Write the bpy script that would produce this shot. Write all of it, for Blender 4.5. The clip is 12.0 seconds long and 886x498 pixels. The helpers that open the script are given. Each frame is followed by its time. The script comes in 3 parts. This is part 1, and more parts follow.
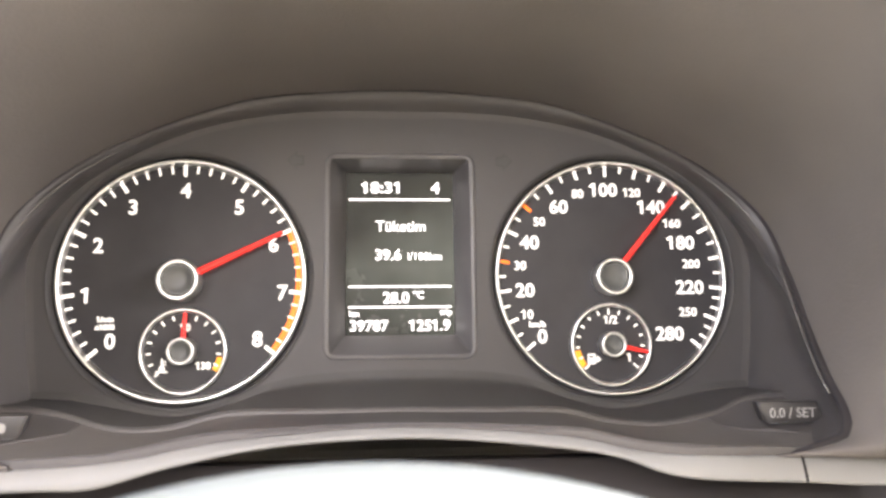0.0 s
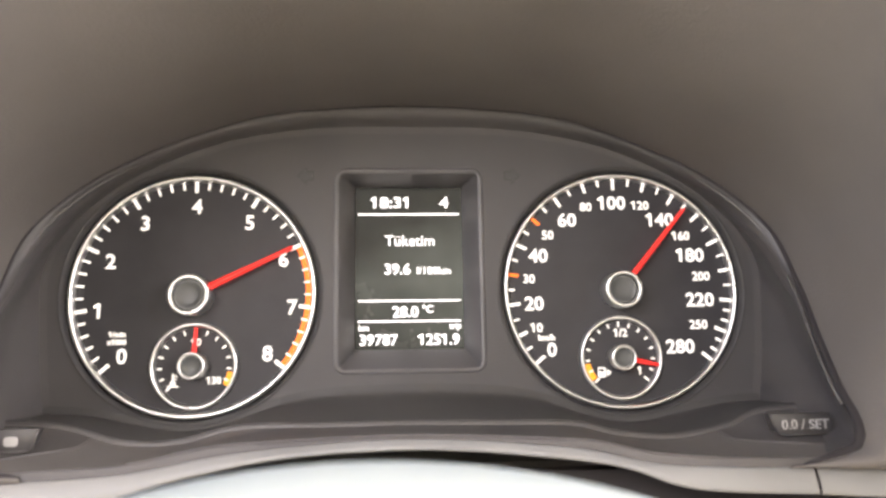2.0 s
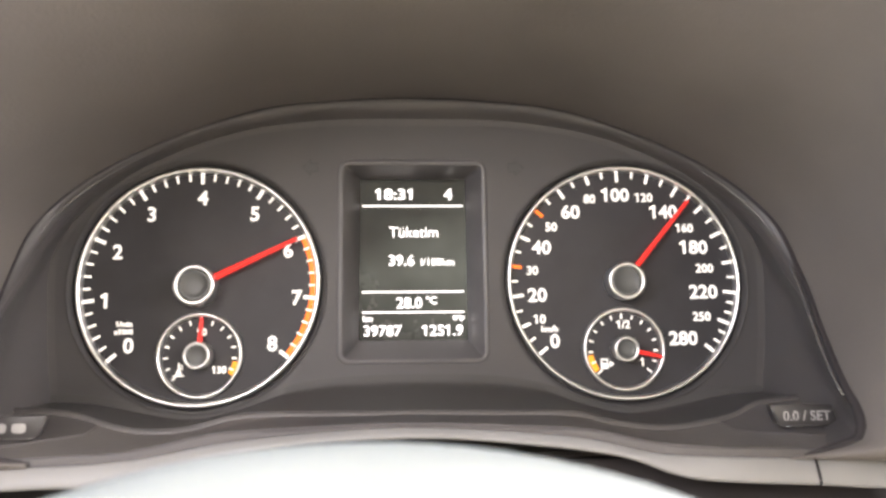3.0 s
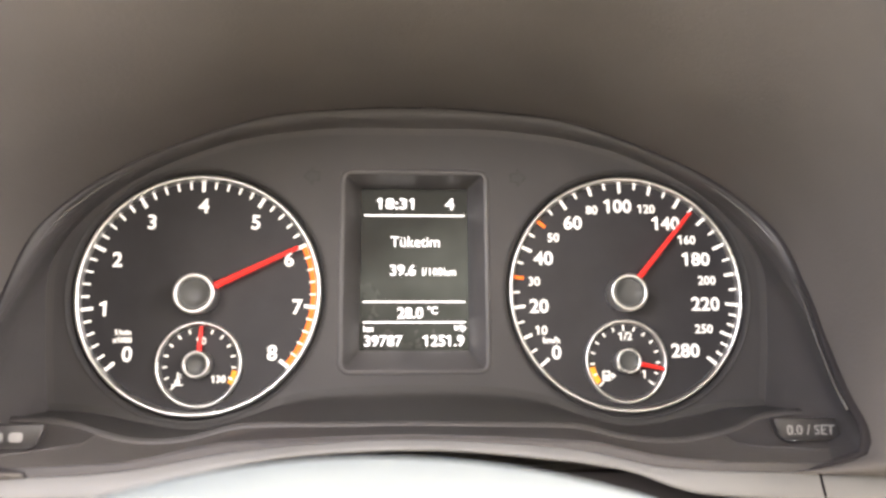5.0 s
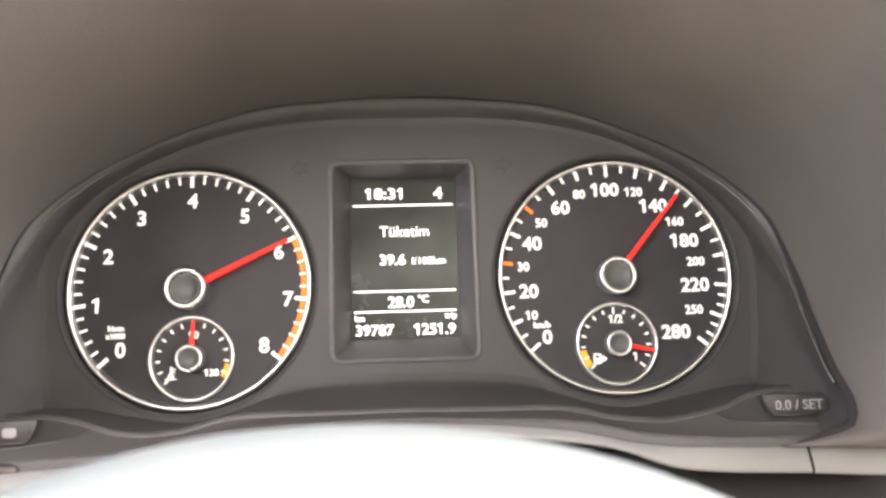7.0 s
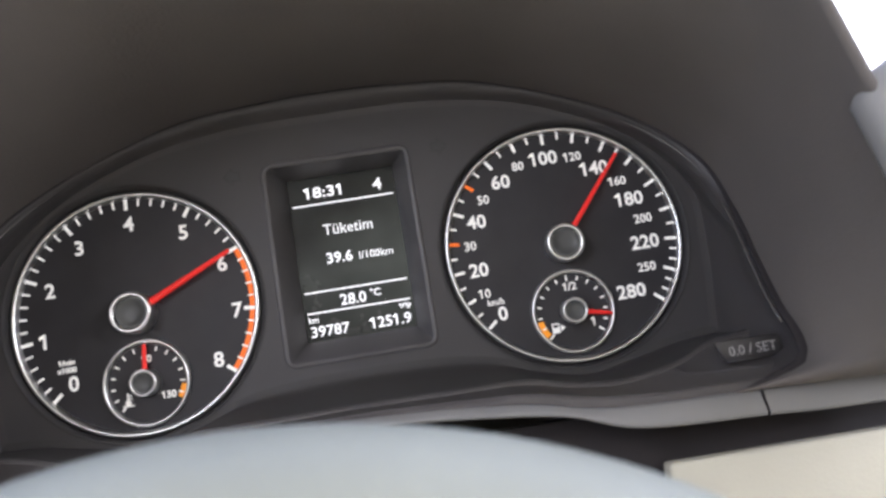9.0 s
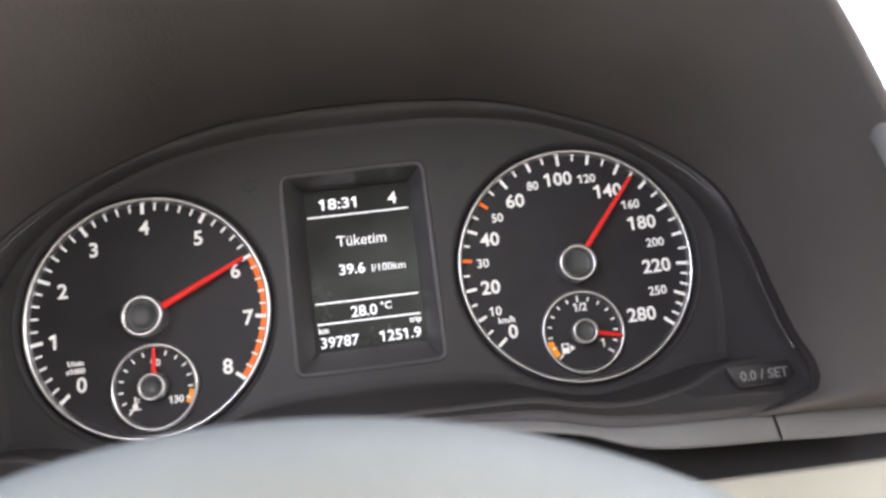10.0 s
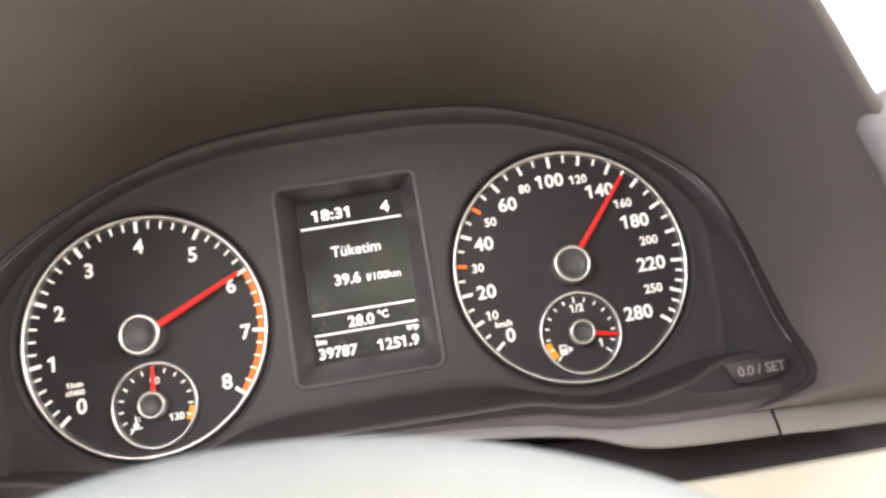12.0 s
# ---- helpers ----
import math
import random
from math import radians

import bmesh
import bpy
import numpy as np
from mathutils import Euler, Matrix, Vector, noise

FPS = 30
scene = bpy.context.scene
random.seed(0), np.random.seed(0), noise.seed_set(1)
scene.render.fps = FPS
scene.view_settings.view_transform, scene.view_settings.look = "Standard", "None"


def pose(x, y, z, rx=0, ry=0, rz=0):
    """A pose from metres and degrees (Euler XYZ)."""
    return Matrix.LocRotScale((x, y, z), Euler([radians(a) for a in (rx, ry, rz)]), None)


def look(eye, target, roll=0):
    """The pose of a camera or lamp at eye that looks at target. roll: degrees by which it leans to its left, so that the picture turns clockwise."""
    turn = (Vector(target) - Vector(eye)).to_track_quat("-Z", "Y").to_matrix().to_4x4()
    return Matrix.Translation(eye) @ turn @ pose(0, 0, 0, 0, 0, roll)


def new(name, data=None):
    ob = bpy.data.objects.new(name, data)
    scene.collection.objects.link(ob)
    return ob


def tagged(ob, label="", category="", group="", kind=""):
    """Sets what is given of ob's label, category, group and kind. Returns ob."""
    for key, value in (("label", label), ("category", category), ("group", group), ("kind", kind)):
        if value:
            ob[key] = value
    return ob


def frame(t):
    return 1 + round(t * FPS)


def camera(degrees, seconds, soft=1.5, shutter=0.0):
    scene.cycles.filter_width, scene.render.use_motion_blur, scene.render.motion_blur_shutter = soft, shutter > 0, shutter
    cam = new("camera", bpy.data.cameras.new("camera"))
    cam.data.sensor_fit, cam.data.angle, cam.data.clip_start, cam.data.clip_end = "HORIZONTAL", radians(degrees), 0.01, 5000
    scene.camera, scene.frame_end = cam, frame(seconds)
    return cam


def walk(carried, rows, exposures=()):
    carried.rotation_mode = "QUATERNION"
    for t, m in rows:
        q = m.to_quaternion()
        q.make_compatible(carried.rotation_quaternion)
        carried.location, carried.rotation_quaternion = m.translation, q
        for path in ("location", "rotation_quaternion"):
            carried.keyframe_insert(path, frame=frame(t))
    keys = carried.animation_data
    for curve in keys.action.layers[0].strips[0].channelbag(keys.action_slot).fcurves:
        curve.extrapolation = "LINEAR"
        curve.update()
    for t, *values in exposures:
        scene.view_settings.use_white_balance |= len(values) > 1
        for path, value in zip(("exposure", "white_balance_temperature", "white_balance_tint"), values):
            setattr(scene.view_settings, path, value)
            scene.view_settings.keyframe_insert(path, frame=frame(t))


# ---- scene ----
cam = camera(62, 12.0, soft=2.8)
cam.data.dof.use_dof, cam.data.dof.focus_distance, cam.data.dof.aperture_fstop = True, 0.315, 16.0
PATH = [
    (0, (-0.0069, -0.3135, -0.0293), (0.0323, 0.1807, 0.0364), -0.70),
    (0.5, (-0.0073, -0.3136, -0.0279), (0.0298, 0.1809, 0.0355), -0.29),
    (1, (-0.0075, -0.3109, -0.0298), (0.0366, 0.1830, 0.0342), -0.19),
    (1.5, (-0.0052, -0.3108, -0.0306), (0.0382, 0.1832, 0.0332), -0.70),
    (2, (-0.0052, -0.3144, -0.0324), (0.0253, 0.1783, 0.0473), -0.95),
    (2.5, (-0.0029, -0.3156, -0.0328), (0.0230, 0.1782, 0.0411), -1.43),
    (2.7, (-0.0032, -0.3158, -0.0337), (0.0205, 0.1777, 0.0427), -0.81),
    (4.3, (-0.0005, -0.3141, -0.0343), (0.0250, 0.1799, 0.0387), -0.51),
    (4.5, (-0.0068, -0.3133, -0.0339), (0.0260, 0.1792, 0.0457), 0.08),
    (5, (-0.0048, -0.3144, -0.0333), (0.0214, 0.1781, 0.0488), -0.28),
    (5.5, (-0.0041, -0.3134, -0.0344), (0.0272, 0.1783, 0.0510), -0.32),
    (6, (-0.0063, -0.3121, -0.0320), (0.0291, 0.1797, 0.0508), 0.27),
    (6.5, (-0.0037, -0.3150, -0.0332), (0.0248, 0.1779, 0.0458), -0.48),
    (6.7, (-0.0002, -0.3153, -0.0359), (0.0249, 0.1775, 0.0449), -1.24),
    (8.3, (0.0042, -0.3156, -0.0406), (0.0320, 0.1774, 0.0377), -3.36),
    (8.5, (0.0075, -0.3127, -0.0455), (0.0414, 0.1798, 0.0341), -4.77),
    (9, (0.0225, -0.3120, -0.0402), (0.0495, 0.1819, 0.0327), -9.45),
    (9.5, (0.0177, -0.3176, -0.0420), (0.0359, 0.1756, 0.0384), -8.15),
    (10, (0.0157, -0.3128, -0.0427), (0.0460, 0.1785, 0.0454), -7.27),
    (10.5, (0.0128, -0.3141, -0.0379), (0.0478, 0.1773, 0.0475), -7.43),
    (11, (0.0172, -0.3131, -0.0387), (0.0501, 0.1792, 0.0424), -8.59),
    (11.5, (0.0194, -0.3114, -0.0459), (0.0489, 0.1805, 0.0385), -8.39),
    (12, (0.0183, -0.3136, -0.0412), (0.0489, 0.1774, 0.0481), -9.59),
]
EXPOSURE = [
    (0, 2.64, 6600, 20), (1.5, 2.48, 6600, 20), (2.5, 2.35, 6600, 20), (5.5, 2.38, 6650, 20), (6.5, 2.48, 6650, 20), (8.5, 1.62, 6050, 21), (9.0, 1.24, 5930, 20), (9.5, 1.38, 5920, 21), (10.0, 1.33, 6030, 21),
    (10.5, 1.96, 6500, 22), (11.0, 1.96, 6550, 22), (11.5, 1.82, 6400, 20), (12.0, 1.92, 6550, 21),
]
walk(cam, [(t, look(eye, target, roll)) for t, eye, target, roll in PATH], EXPOSURE)

# ---- light ----
world = bpy.data.worlds.new("sky")
scene.world = world
world.use_nodes = True
_nt = world.node_tree
_sky = _nt.nodes.new("ShaderNodeTexSky")
_sky.sky_type = "NISHITA"
_sky.sun_disc = False
_sky.sun_elevation = radians(41)
_sky.sun_rotation = radians(6)
_nt.links.new(_sky.outputs[0], _nt.nodes["Background"].inputs[0])
_nt.nodes["Background"].inputs[1].default_value = 0.15


def lamp(name, kind, power, m, size=None, colour=(1, 1, 1)):
    data = bpy.data.lights.new(name, kind)
    data.energy, data.color = power, colour
    if size:
        data.shape, data.size, data.size_y = "RECTANGLE", size[0], size[1]
    ob = new(name, data)
    ob.matrix_world = m
    return ob


_sun = lamp("sun", "SUN", 0.55, look((0.15, 1.45, 1.25), (0, 0, 0)), colour=(1, 0.95, 0.88))
_sun.data.angle = radians(20)
lamp("window_light", "AREA", 1.35, look((-0.46, -0.74, 0.25), (0.05, -0.10, 0.0)), (0.42, 0.34), (1.0, 0.99, 0.97))
lamp("window_light", "AREA", 6.6, look((0.94, -0.45, 0.27), (0.1, -0.45, 0.2)), (0.9, 0.36), (1.0, 0.98, 0.95))


# ---- materials ----
def material(name, base, rough=0.5, metal=0.0, grain=0.0, grain_size=900.0, mottle=0.0, mottle_size=25.0, glow=None, glow_power=0.0,
             coat=0.0, spec=0.5, wear=0.0):
    m = bpy.data.materials.new(name)
    m.use_nodes = True
    nt = m.node_tree
    b = nt.nodes["Principled BSDF"]
    b.inputs["Base Color"].default_value = (*base, 1)
    b.inputs["Roughness"].default_value = rough
    b.inputs["Metallic"].default_value = metal
    b.inputs["Specular IOR Level"].default_value = spec
    b.inputs["Coat Weight"].default_value = coat
    if glow:
        b.inputs["Emission Color"].default_value = (*glow, 1)
        b.inputs["Emission Strength"].default_value = glow_power
    co = nt.nodes.new("ShaderNodeTexCoord")
    geo = nt.nodes.new("ShaderNodeNewGeometry")
    if mottle or wear:
        n = nt.nodes.new("ShaderNodeTexNoise")
        n.inputs["Scale"].default_value = mottle_size
        n.inputs["Detail"].default_value = 6
        nt.links.new(geo.outputs["Position"], n.inputs["Vector"])
        ramp = nt.nodes.new("ShaderNodeMapRange")
        ramp.inputs["From Min"].default_value, ramp.inputs["From Max"].default_value = 0.3, 0.7
        ramp.inputs["To Min"].default_value, ramp.inputs["To Max"].default_value = 1 - mottle, 1 + mottle
        nt.links.new(n.outputs["Fac"], ramp.inputs["Value"])
        mix = nt.nodes.new("ShaderNodeVectorMath")
        mix.operation = "SCALE"
        mix.inputs[0].default_value = base
        nt.links.new(ramp.outputs["Result"], mix.inputs["Scale"])
        nt.links.new(mix.outputs[0], b.inputs["Base Color"])
        r2 = nt.nodes.new("ShaderNodeMapRange")
        r2.inputs["To Min"].default_value, r2.inputs["To Max"].default_value = max(rough - 0.1 - wear, 0.05), min(rough + 0.1 + wear, 1)
        nt.links.new(n.outputs["Fac"], r2.inputs["Value"])
        nt.links.new(r2.outputs["Result"], b.inputs["Roughness"])
    if grain:
        v = nt.nodes.new("ShaderNodeTexVoronoi")
        v.inputs["Scale"].default_value = grain_size
        n2 = nt.nodes.new("ShaderNodeTexNoise")
        n2.inputs["Scale"].default_value = grain_size * 2.3
        n2.inputs["Detail"].default_value = 3
        nt.links.new(geo.outputs["Position"], v.inputs["Vector"])
        nt.links.new(geo.outputs["Position"], n2.inputs["Vector"])
        add = nt.nodes.new("ShaderNodeMath")
        add.operation = "ADD"
        nt.links.new(v.outputs["Distance"], add.inputs[0])
        nt.links.new(n2.outputs["Fac"], add.inputs[1])
        bump = nt.nodes.new("ShaderNodeBump")
        bump.inputs["Strength"].default_value = grain
        bump.inputs["Distance"].default_value = 0.0004
        nt.links.new(add.outputs[0], bump.inputs["Height"])
        nt.links.new(bump.outputs["Normal"], b.inputs["Normal"])
    return m


HOOD = material("hood_plastic", (0.120, 0.109, 0.101), 0.72, spec=0.18, grain=0.17, grain_size=700, mottle=0.10, mottle_size=18)
PANEL = material("panel_plastic", (0.054, 0.0505, 0.0508), 0.55, grain=0.2, grain_size=1400, mottle=0.08, mottle_size=30)
EDGE_GAP = material("edge_gap_dark", (0.034, 0.031, 0.032), 0.9, spec=0.1, mottle=0.1)
BORDER = material("border_plastic", (0.062, 0.0575, 0.0565), 0.5, grain=0.2, grain_size=1400, mottle=0.08, mottle_size=30)
COVER = material("cover_edge", (0.100, 0.096, 0.092), 0.25, mottle=0.06, mottle_size=50, coat=0.4)
PRINT = material("grey_print", (0.34, 0.33, 0.32), 0.5, mottle=0.15, mottle_size=200)
BUTTON = material("button_plastic", (0.047, 0.044, 0.043), 0.33, grain=0.1, grain_size=1500, mottle=0.08, mottle_size=40)
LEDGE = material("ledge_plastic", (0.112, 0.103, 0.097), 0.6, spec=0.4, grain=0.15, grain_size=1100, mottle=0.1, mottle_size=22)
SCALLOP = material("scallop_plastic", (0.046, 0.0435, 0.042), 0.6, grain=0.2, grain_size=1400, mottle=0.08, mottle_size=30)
SURROUND = material("surround_plastic", (0.078, 0.072, 0.069), 0.5, grain=0.1, grain_size=1400, mottle=0.1, mottle_size=30)
WELL = material("well_plastic", (0.046, 0.044, 0.044), 0.6, spec=0.3, mottle=0.1, mottle_size=40)
# darker ledge colour that carries the shade above the trim
LEDGE_SHADE = material("ledge_shade", (0.058, 0.053, 0.052), 0.55, mottle=0.12, mottle_size=40)
DIAL = material("dial_black", (0.0335, 0.0318, 0.0345), 0.55, grain=0.05, grain_size=3000, mottle=0.15, mottle_size=60, spec=0.35)
CHROME = material("chrome", (0.80, 0.80, 0.79), 0.34, metal=1.0, mottle=0.04, mottle_size=120)
CAP = material("cap_plastic", (0.07, 0.072, 0.07), 0.35, mottle=0.08, mottle_size=90)
WHITE = material("mark_white", (0.8, 0.79, 0.74), 0.5, glow=(1.0, 0.97, 0.86), glow_power=0.16)
ORANGE = material("mark_orange", (0.75, 0.14, 0.006), 0.5, glow=(1.0, 0.18, 0.006), glow_power=0.21)
AMBER = material("mark_amber", (0.8, 0.30, 0.01), 0.5, glow=(1.0, 0.33, 0.01), glow_power=0.18)
RED = material("needle_red", (0.72, 0.035, 0.025), 0.35, glow=(1.0, 0.03, 0.02), glow_power=0.13)
SCREEN = material("screen_glass", (0.016, 0.017, 0.015), 0.25, mottle=0.3, mottle_size=40, glow=(0.76, 0.86, 0.68), glow_power=0.004, spec=0.3)
def uneven_glow(m, low, high):
    """Backlight that leaks through the screen, most at its middle and towards one side."""
    nt = m.node_tree

    def calc(op, p, q):
        n = nt.nodes.new("ShaderNodeMath")
        n.operation = op
        for k, v in enumerate((p, q)):
            if isinstance(v, (int, float)):
                n.inputs[k].default_value = v
            elif v is not None:
                nt.links.new(v, n.inputs[k])
        return n.outputs[0]

    geo = nt.nodes.new("ShaderNodeNewGeometry")
    xyz = nt.nodes.new("ShaderNodeSeparateXYZ")
    nt.links.new(geo.outputs["Position"], xyz.inputs[0])
    n = nt.nodes.new("ShaderNodeTexNoise")
    n.inputs["Scale"].default_value, n.inputs["Detail"].default_value = 38.0, 2.0
    nt.links.new(geo.outputs["Position"], n.inputs["Vector"])
    off = calc("ABSOLUTE", calc("SUBTRACT", xyz.outputs["Z"], 0.006), None)
    v = calc("ADD", calc("MULTIPLY", xyz.outputs["X"], 11.0), calc("SUBTRACT", 0.62, calc("MULTIPLY", off, 21.0)))
    v = calc("ADD", v, calc("MULTIPLY", calc("SUBTRACT", n.outputs["Fac"], 0.5), 0.9))
    r = nt.nodes.new("ShaderNodeMapRange")
    r.inputs["To Min"].default_value, r.inputs["To Max"].default_value = low, high
    nt.links.new(v, r.inputs["Value"])
    nt.links.new(r.outputs["Result"], nt.nodes["Principled BSDF"].inputs["Emission Strength"])


uneven_glow(SCREEN, 0.002, 0.034)
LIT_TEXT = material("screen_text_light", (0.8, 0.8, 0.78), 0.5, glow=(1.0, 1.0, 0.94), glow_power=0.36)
BEZEL = material("bezel_plastic", (0.084, 0.080, 0.081), 0.40, grain=0.1, grain_size=1500, mottle=0.08, mottle_size=40)
TRIM = material("trim_satin", (0.182, 0.179, 0.174), 0.48, metal=0.0, grain=0.08, grain_size=2500, mottle=0.06, mottle_size=35)
GAP = material("gap_black", (0.025, 0.021, 0.0215), 0.75, mottle=0.15)
LEATHER = material("pale_leather", (0.282, 0.301, 0.268), 0.5, grain=0.22, grain_size=420, mottle=0.04, mottle_size=30)
LOWER = material("lower_dash_plastic", (0.50, 0.485, 0.395), 0.6, grain=0.10, grain_size=800, mottle=0.05, mottle_size=20)
BEIGE = material("beige_plastic", (0.60, 0.57, 0.475), 0.6, grain=0.10, grain_size=800, mottle=0.05, mottle_size=20)
CLOTH = material("headliner_cloth", (0.55, 0.53, 0.48), 0.9, grain=0.3, grain_size=600, mottle=0.06, mottle_size=8)
DASH = material("dash_plastic", (0.09, 0.085, 0.082), 0.6, grain=0.3, grain_size=600, mottle=0.1, mottle_size=12)
FROST = material("faint_symbol", (0.044, 0.043, 0.043), 0.45, mottle=0.1)
SILVER = material("side_satin", (0.25, 0.247, 0.238), 0.55, metal=0.0, grain=0.1, grain_size=1200, mottle=0.08, mottle_size=25)

FACE = Matrix.Rotation(radians(90), 4, "X")  # from a drawing's plane to the dial's plane


# ---- shapes ----
def mesh_object(name, mesh, mat, parent=None, label="", smooth=True):
    mesh.materials.clear()
    mesh.materials.append(mat)
    if smooth:
        mesh.shade_smooth()
    ob = new(name, mesh)
    if parent:
        ob.parent = parent
    if label:
        tagged(ob, label)
    return ob


def part(name, bm, mat, parent=None, label="", smooth=True):
    mesh = bpy.data.meshes.new(name)
    bmesh.ops.recalc_face_normals(bm, faces=bm.faces)
    bm.to_mesh(mesh)
    bm.free()
    return mesh_object(name, mesh, mat, parent, label, smooth)


def sharp(ob, degrees=35):
    ob.data.set_sharp_from_angle(angle=radians(degrees))
    return ob


def from_curve(curve):
    ob = bpy.data.objects.new("drawing", curve)
    scene.collection.objects.link(ob)
    bpy.context.view_layer.update()
    mesh = bpy.data.meshes.new_from_object(ob.evaluated_get(bpy.context.evaluated_depsgraph_get()))
    bpy.data.objects.remove(ob)
    bpy.data.curves.remove(curve)
    mesh.transform(FACE)
    return mesh


def plate_mesh(outlines, thick, bevel=0.0, segments=2):
    """A flat plate in the dial's plane, its front at y = 0 and its back at y = thick; later outlines are holes."""
    c = bpy.data.curves.new("drawing", "CURVE")
    c.dimensions, c.fill_mode = "2D", "BOTH"
    for pts in outlines:
        s = c.splines.new("POLY")
        s.points.add(len(pts) - 1)
        for p, (x, z) in zip(s.points, pts):
            p.co = (x, z, 0, 1)
        s.use_cyclic_u = True
    c.extrude, c.bevel_depth, c.bevel_resolution = max(thick / 2 - bevel, 0.0), bevel, segments
    c.offset = -bevel
    mesh = from_curve(c)
    mesh.transform(Matrix.Translation((0, thick / 2, 0)))
    return mesh


def plate(name, outlines, thick, mat, at, parent=None, bevel=0.0, label=""):
    ob = mesh_object(name, plate_mesh(outlines, thick, bevel), mat, parent, label, smooth=False)
    ob.location = at
    return ob


def writing(name, text, size, mat, at, parent=None, bold=0.0, align="CENTER", wide=1.0, label="", depth=0.0001):
    """Raised print. size is the height of its capitals; at is the middle of its line, on the surface."""
    c = bpy.data.curves.new("drawing", "FONT")
    c.body, c.size, c.align_x, c.align_y = text, size / 0.72, align, "CENTER"
    c.offset, c.extrude, c.resolution_u, c.space_character = bold, depth, 3, 1.0 + bold * 60
    mesh = from_curve(c)
    zs = [v.co.z for v in mesh.vertices]
    mesh.transform(Matrix.Diagonal((wide, 1, 1, 1)) @ Matrix.Translation((0, 0, -(max(zs) + min(zs)) / 2)))
    if "1" in text and "l" not in text:
        mesh = flagged(mesh)
    ob = mesh_object(name, mesh, mat, parent, label, smooth=False)
    ob.location = at
    return ob


def flagged(mesh):
    """The slanting flag of each figure one, which is the only narrow full-height sign."""
    bm = bmesh.new()
    bm.from_mesh(mesh)
    tall = max(v.co.z for v in bm.verts) - min(v.co.z for v in bm.verts)
    left, stems = set(bm.verts), []
    while left:
        group, todo = [], [left.pop()]
        while todo:
            v = todo.pop()
            group.append(v.co.copy())
            for e in v.link_edges:
                w = e.other_vert(v)
                if w in left:
                    left.remove(w)
                    todo.append(w)
        xs, ys, zs = zip(*group)
        if max(zs) - min(zs) > 0.9 * tall and max(xs) - min(xs) < 0.40 * tall:
            stems.append((max(xs) - 0.22 * tall, min(ys), max(ys), max(zs)))
    for x, y0, y1, z in stems:
        pts = [(x + 0.06 * tall, z - 0.02 * tall), (x - 0.20 * tall, z - 0.16 * tall), (x - 0.20 * tall, z - 0.33 * tall), (x + 0.06 * tall, z - 0.20 * tall)]
        front = [bm.verts.new((u, y0, w)) for u, w in pts]
        back = [bm.verts.new((u, y1, w)) for u, w in pts]
        bm.faces.new(front)
        bm.faces.new(back[::-1])
        for k in range(4):
            bm.faces.new((front[k], back[k], back[(k + 1) % 4], front[(k + 1) % 4]))
    bmesh.ops.recalc_face_normals(bm, faces=bm.faces)
    bm.to_mesh(mesh)
    bm.free()
    return mesh


def circle(cx, cz, r, n=96):
    return [(cx + r * math.cos(2 * math.pi * k / n), cz + r * math.sin(2 * math.pi * k / n)) for k in range(n)]


def rounded(x0, z0, x1, z1, r, n=6):
    out = []
    for cx, cz, a in ((x1 - r, z1 - r, 0), (x0 + r, z1 - r, 90), (x0 + r, z0 + r, 180), (x1 - r, z0 + r, 270)):
        for k in range(n + 1):
            t = radians(a + 90 * k / n)
            out.append((cx + r * math.cos(t), cz + r * math.sin(t)))
    return out


def revolve(profile, n=96):
    """A body of revolution round the y axis from (radius, y) pairs."""
    bm = bmesh.new()
    rings = []
    for r, y in profile:
        if r < 1e-6:
            rings.append([bm.verts.new((0, y, 0))])
        else:
            rings.append([bm.verts.new((r * math.cos(2 * math.pi * k / n), y, r * math.sin(2 * math.pi * k / n))) for k in range(n)])
    for a, b in zip(rings, rings[1:]):
        for k in range(n):
            q = [a[k % len(a)], a[(k + 1) % len(a)], b[(k + 1) % len(b)], b[k % len(b)]]
            q = list(dict.fromkeys(q))
            if len(q) > 2:
                bm.faces.new(q)
    return bm


def smooth_line(pts, n):
    """n points evenly along a Catmull-Rom curve through pts."""
    p = [np.array(v, float) for v in pts]
    p = [2 * p[0] - p[1], *p, 2 * p[-1] - p[-2]]
    fine = []
    for a, b, c, d in zip(p, p[1:], p[2:], p[3:]):
        for t in np.linspace(0, 1, 24, endpoint=False):
            fine.append(0.5 * (2 * b + (c - a) * t + (2 * a - 5 * b + 4 * c - d) * t**2 + (3 * b - a - 3 * c + d) * t**3))
    fine = np.array([*fine, p[-2]])
    run = np.r_[0, np.cumsum(np.linalg.norm(np.diff(fine, axis=0), axis=1))]
    at = np.linspace(0, run[-1], n)
    return np.stack([np.interp(at, run, fine[:, k]) for k in range(fine.shape[1])], 1)


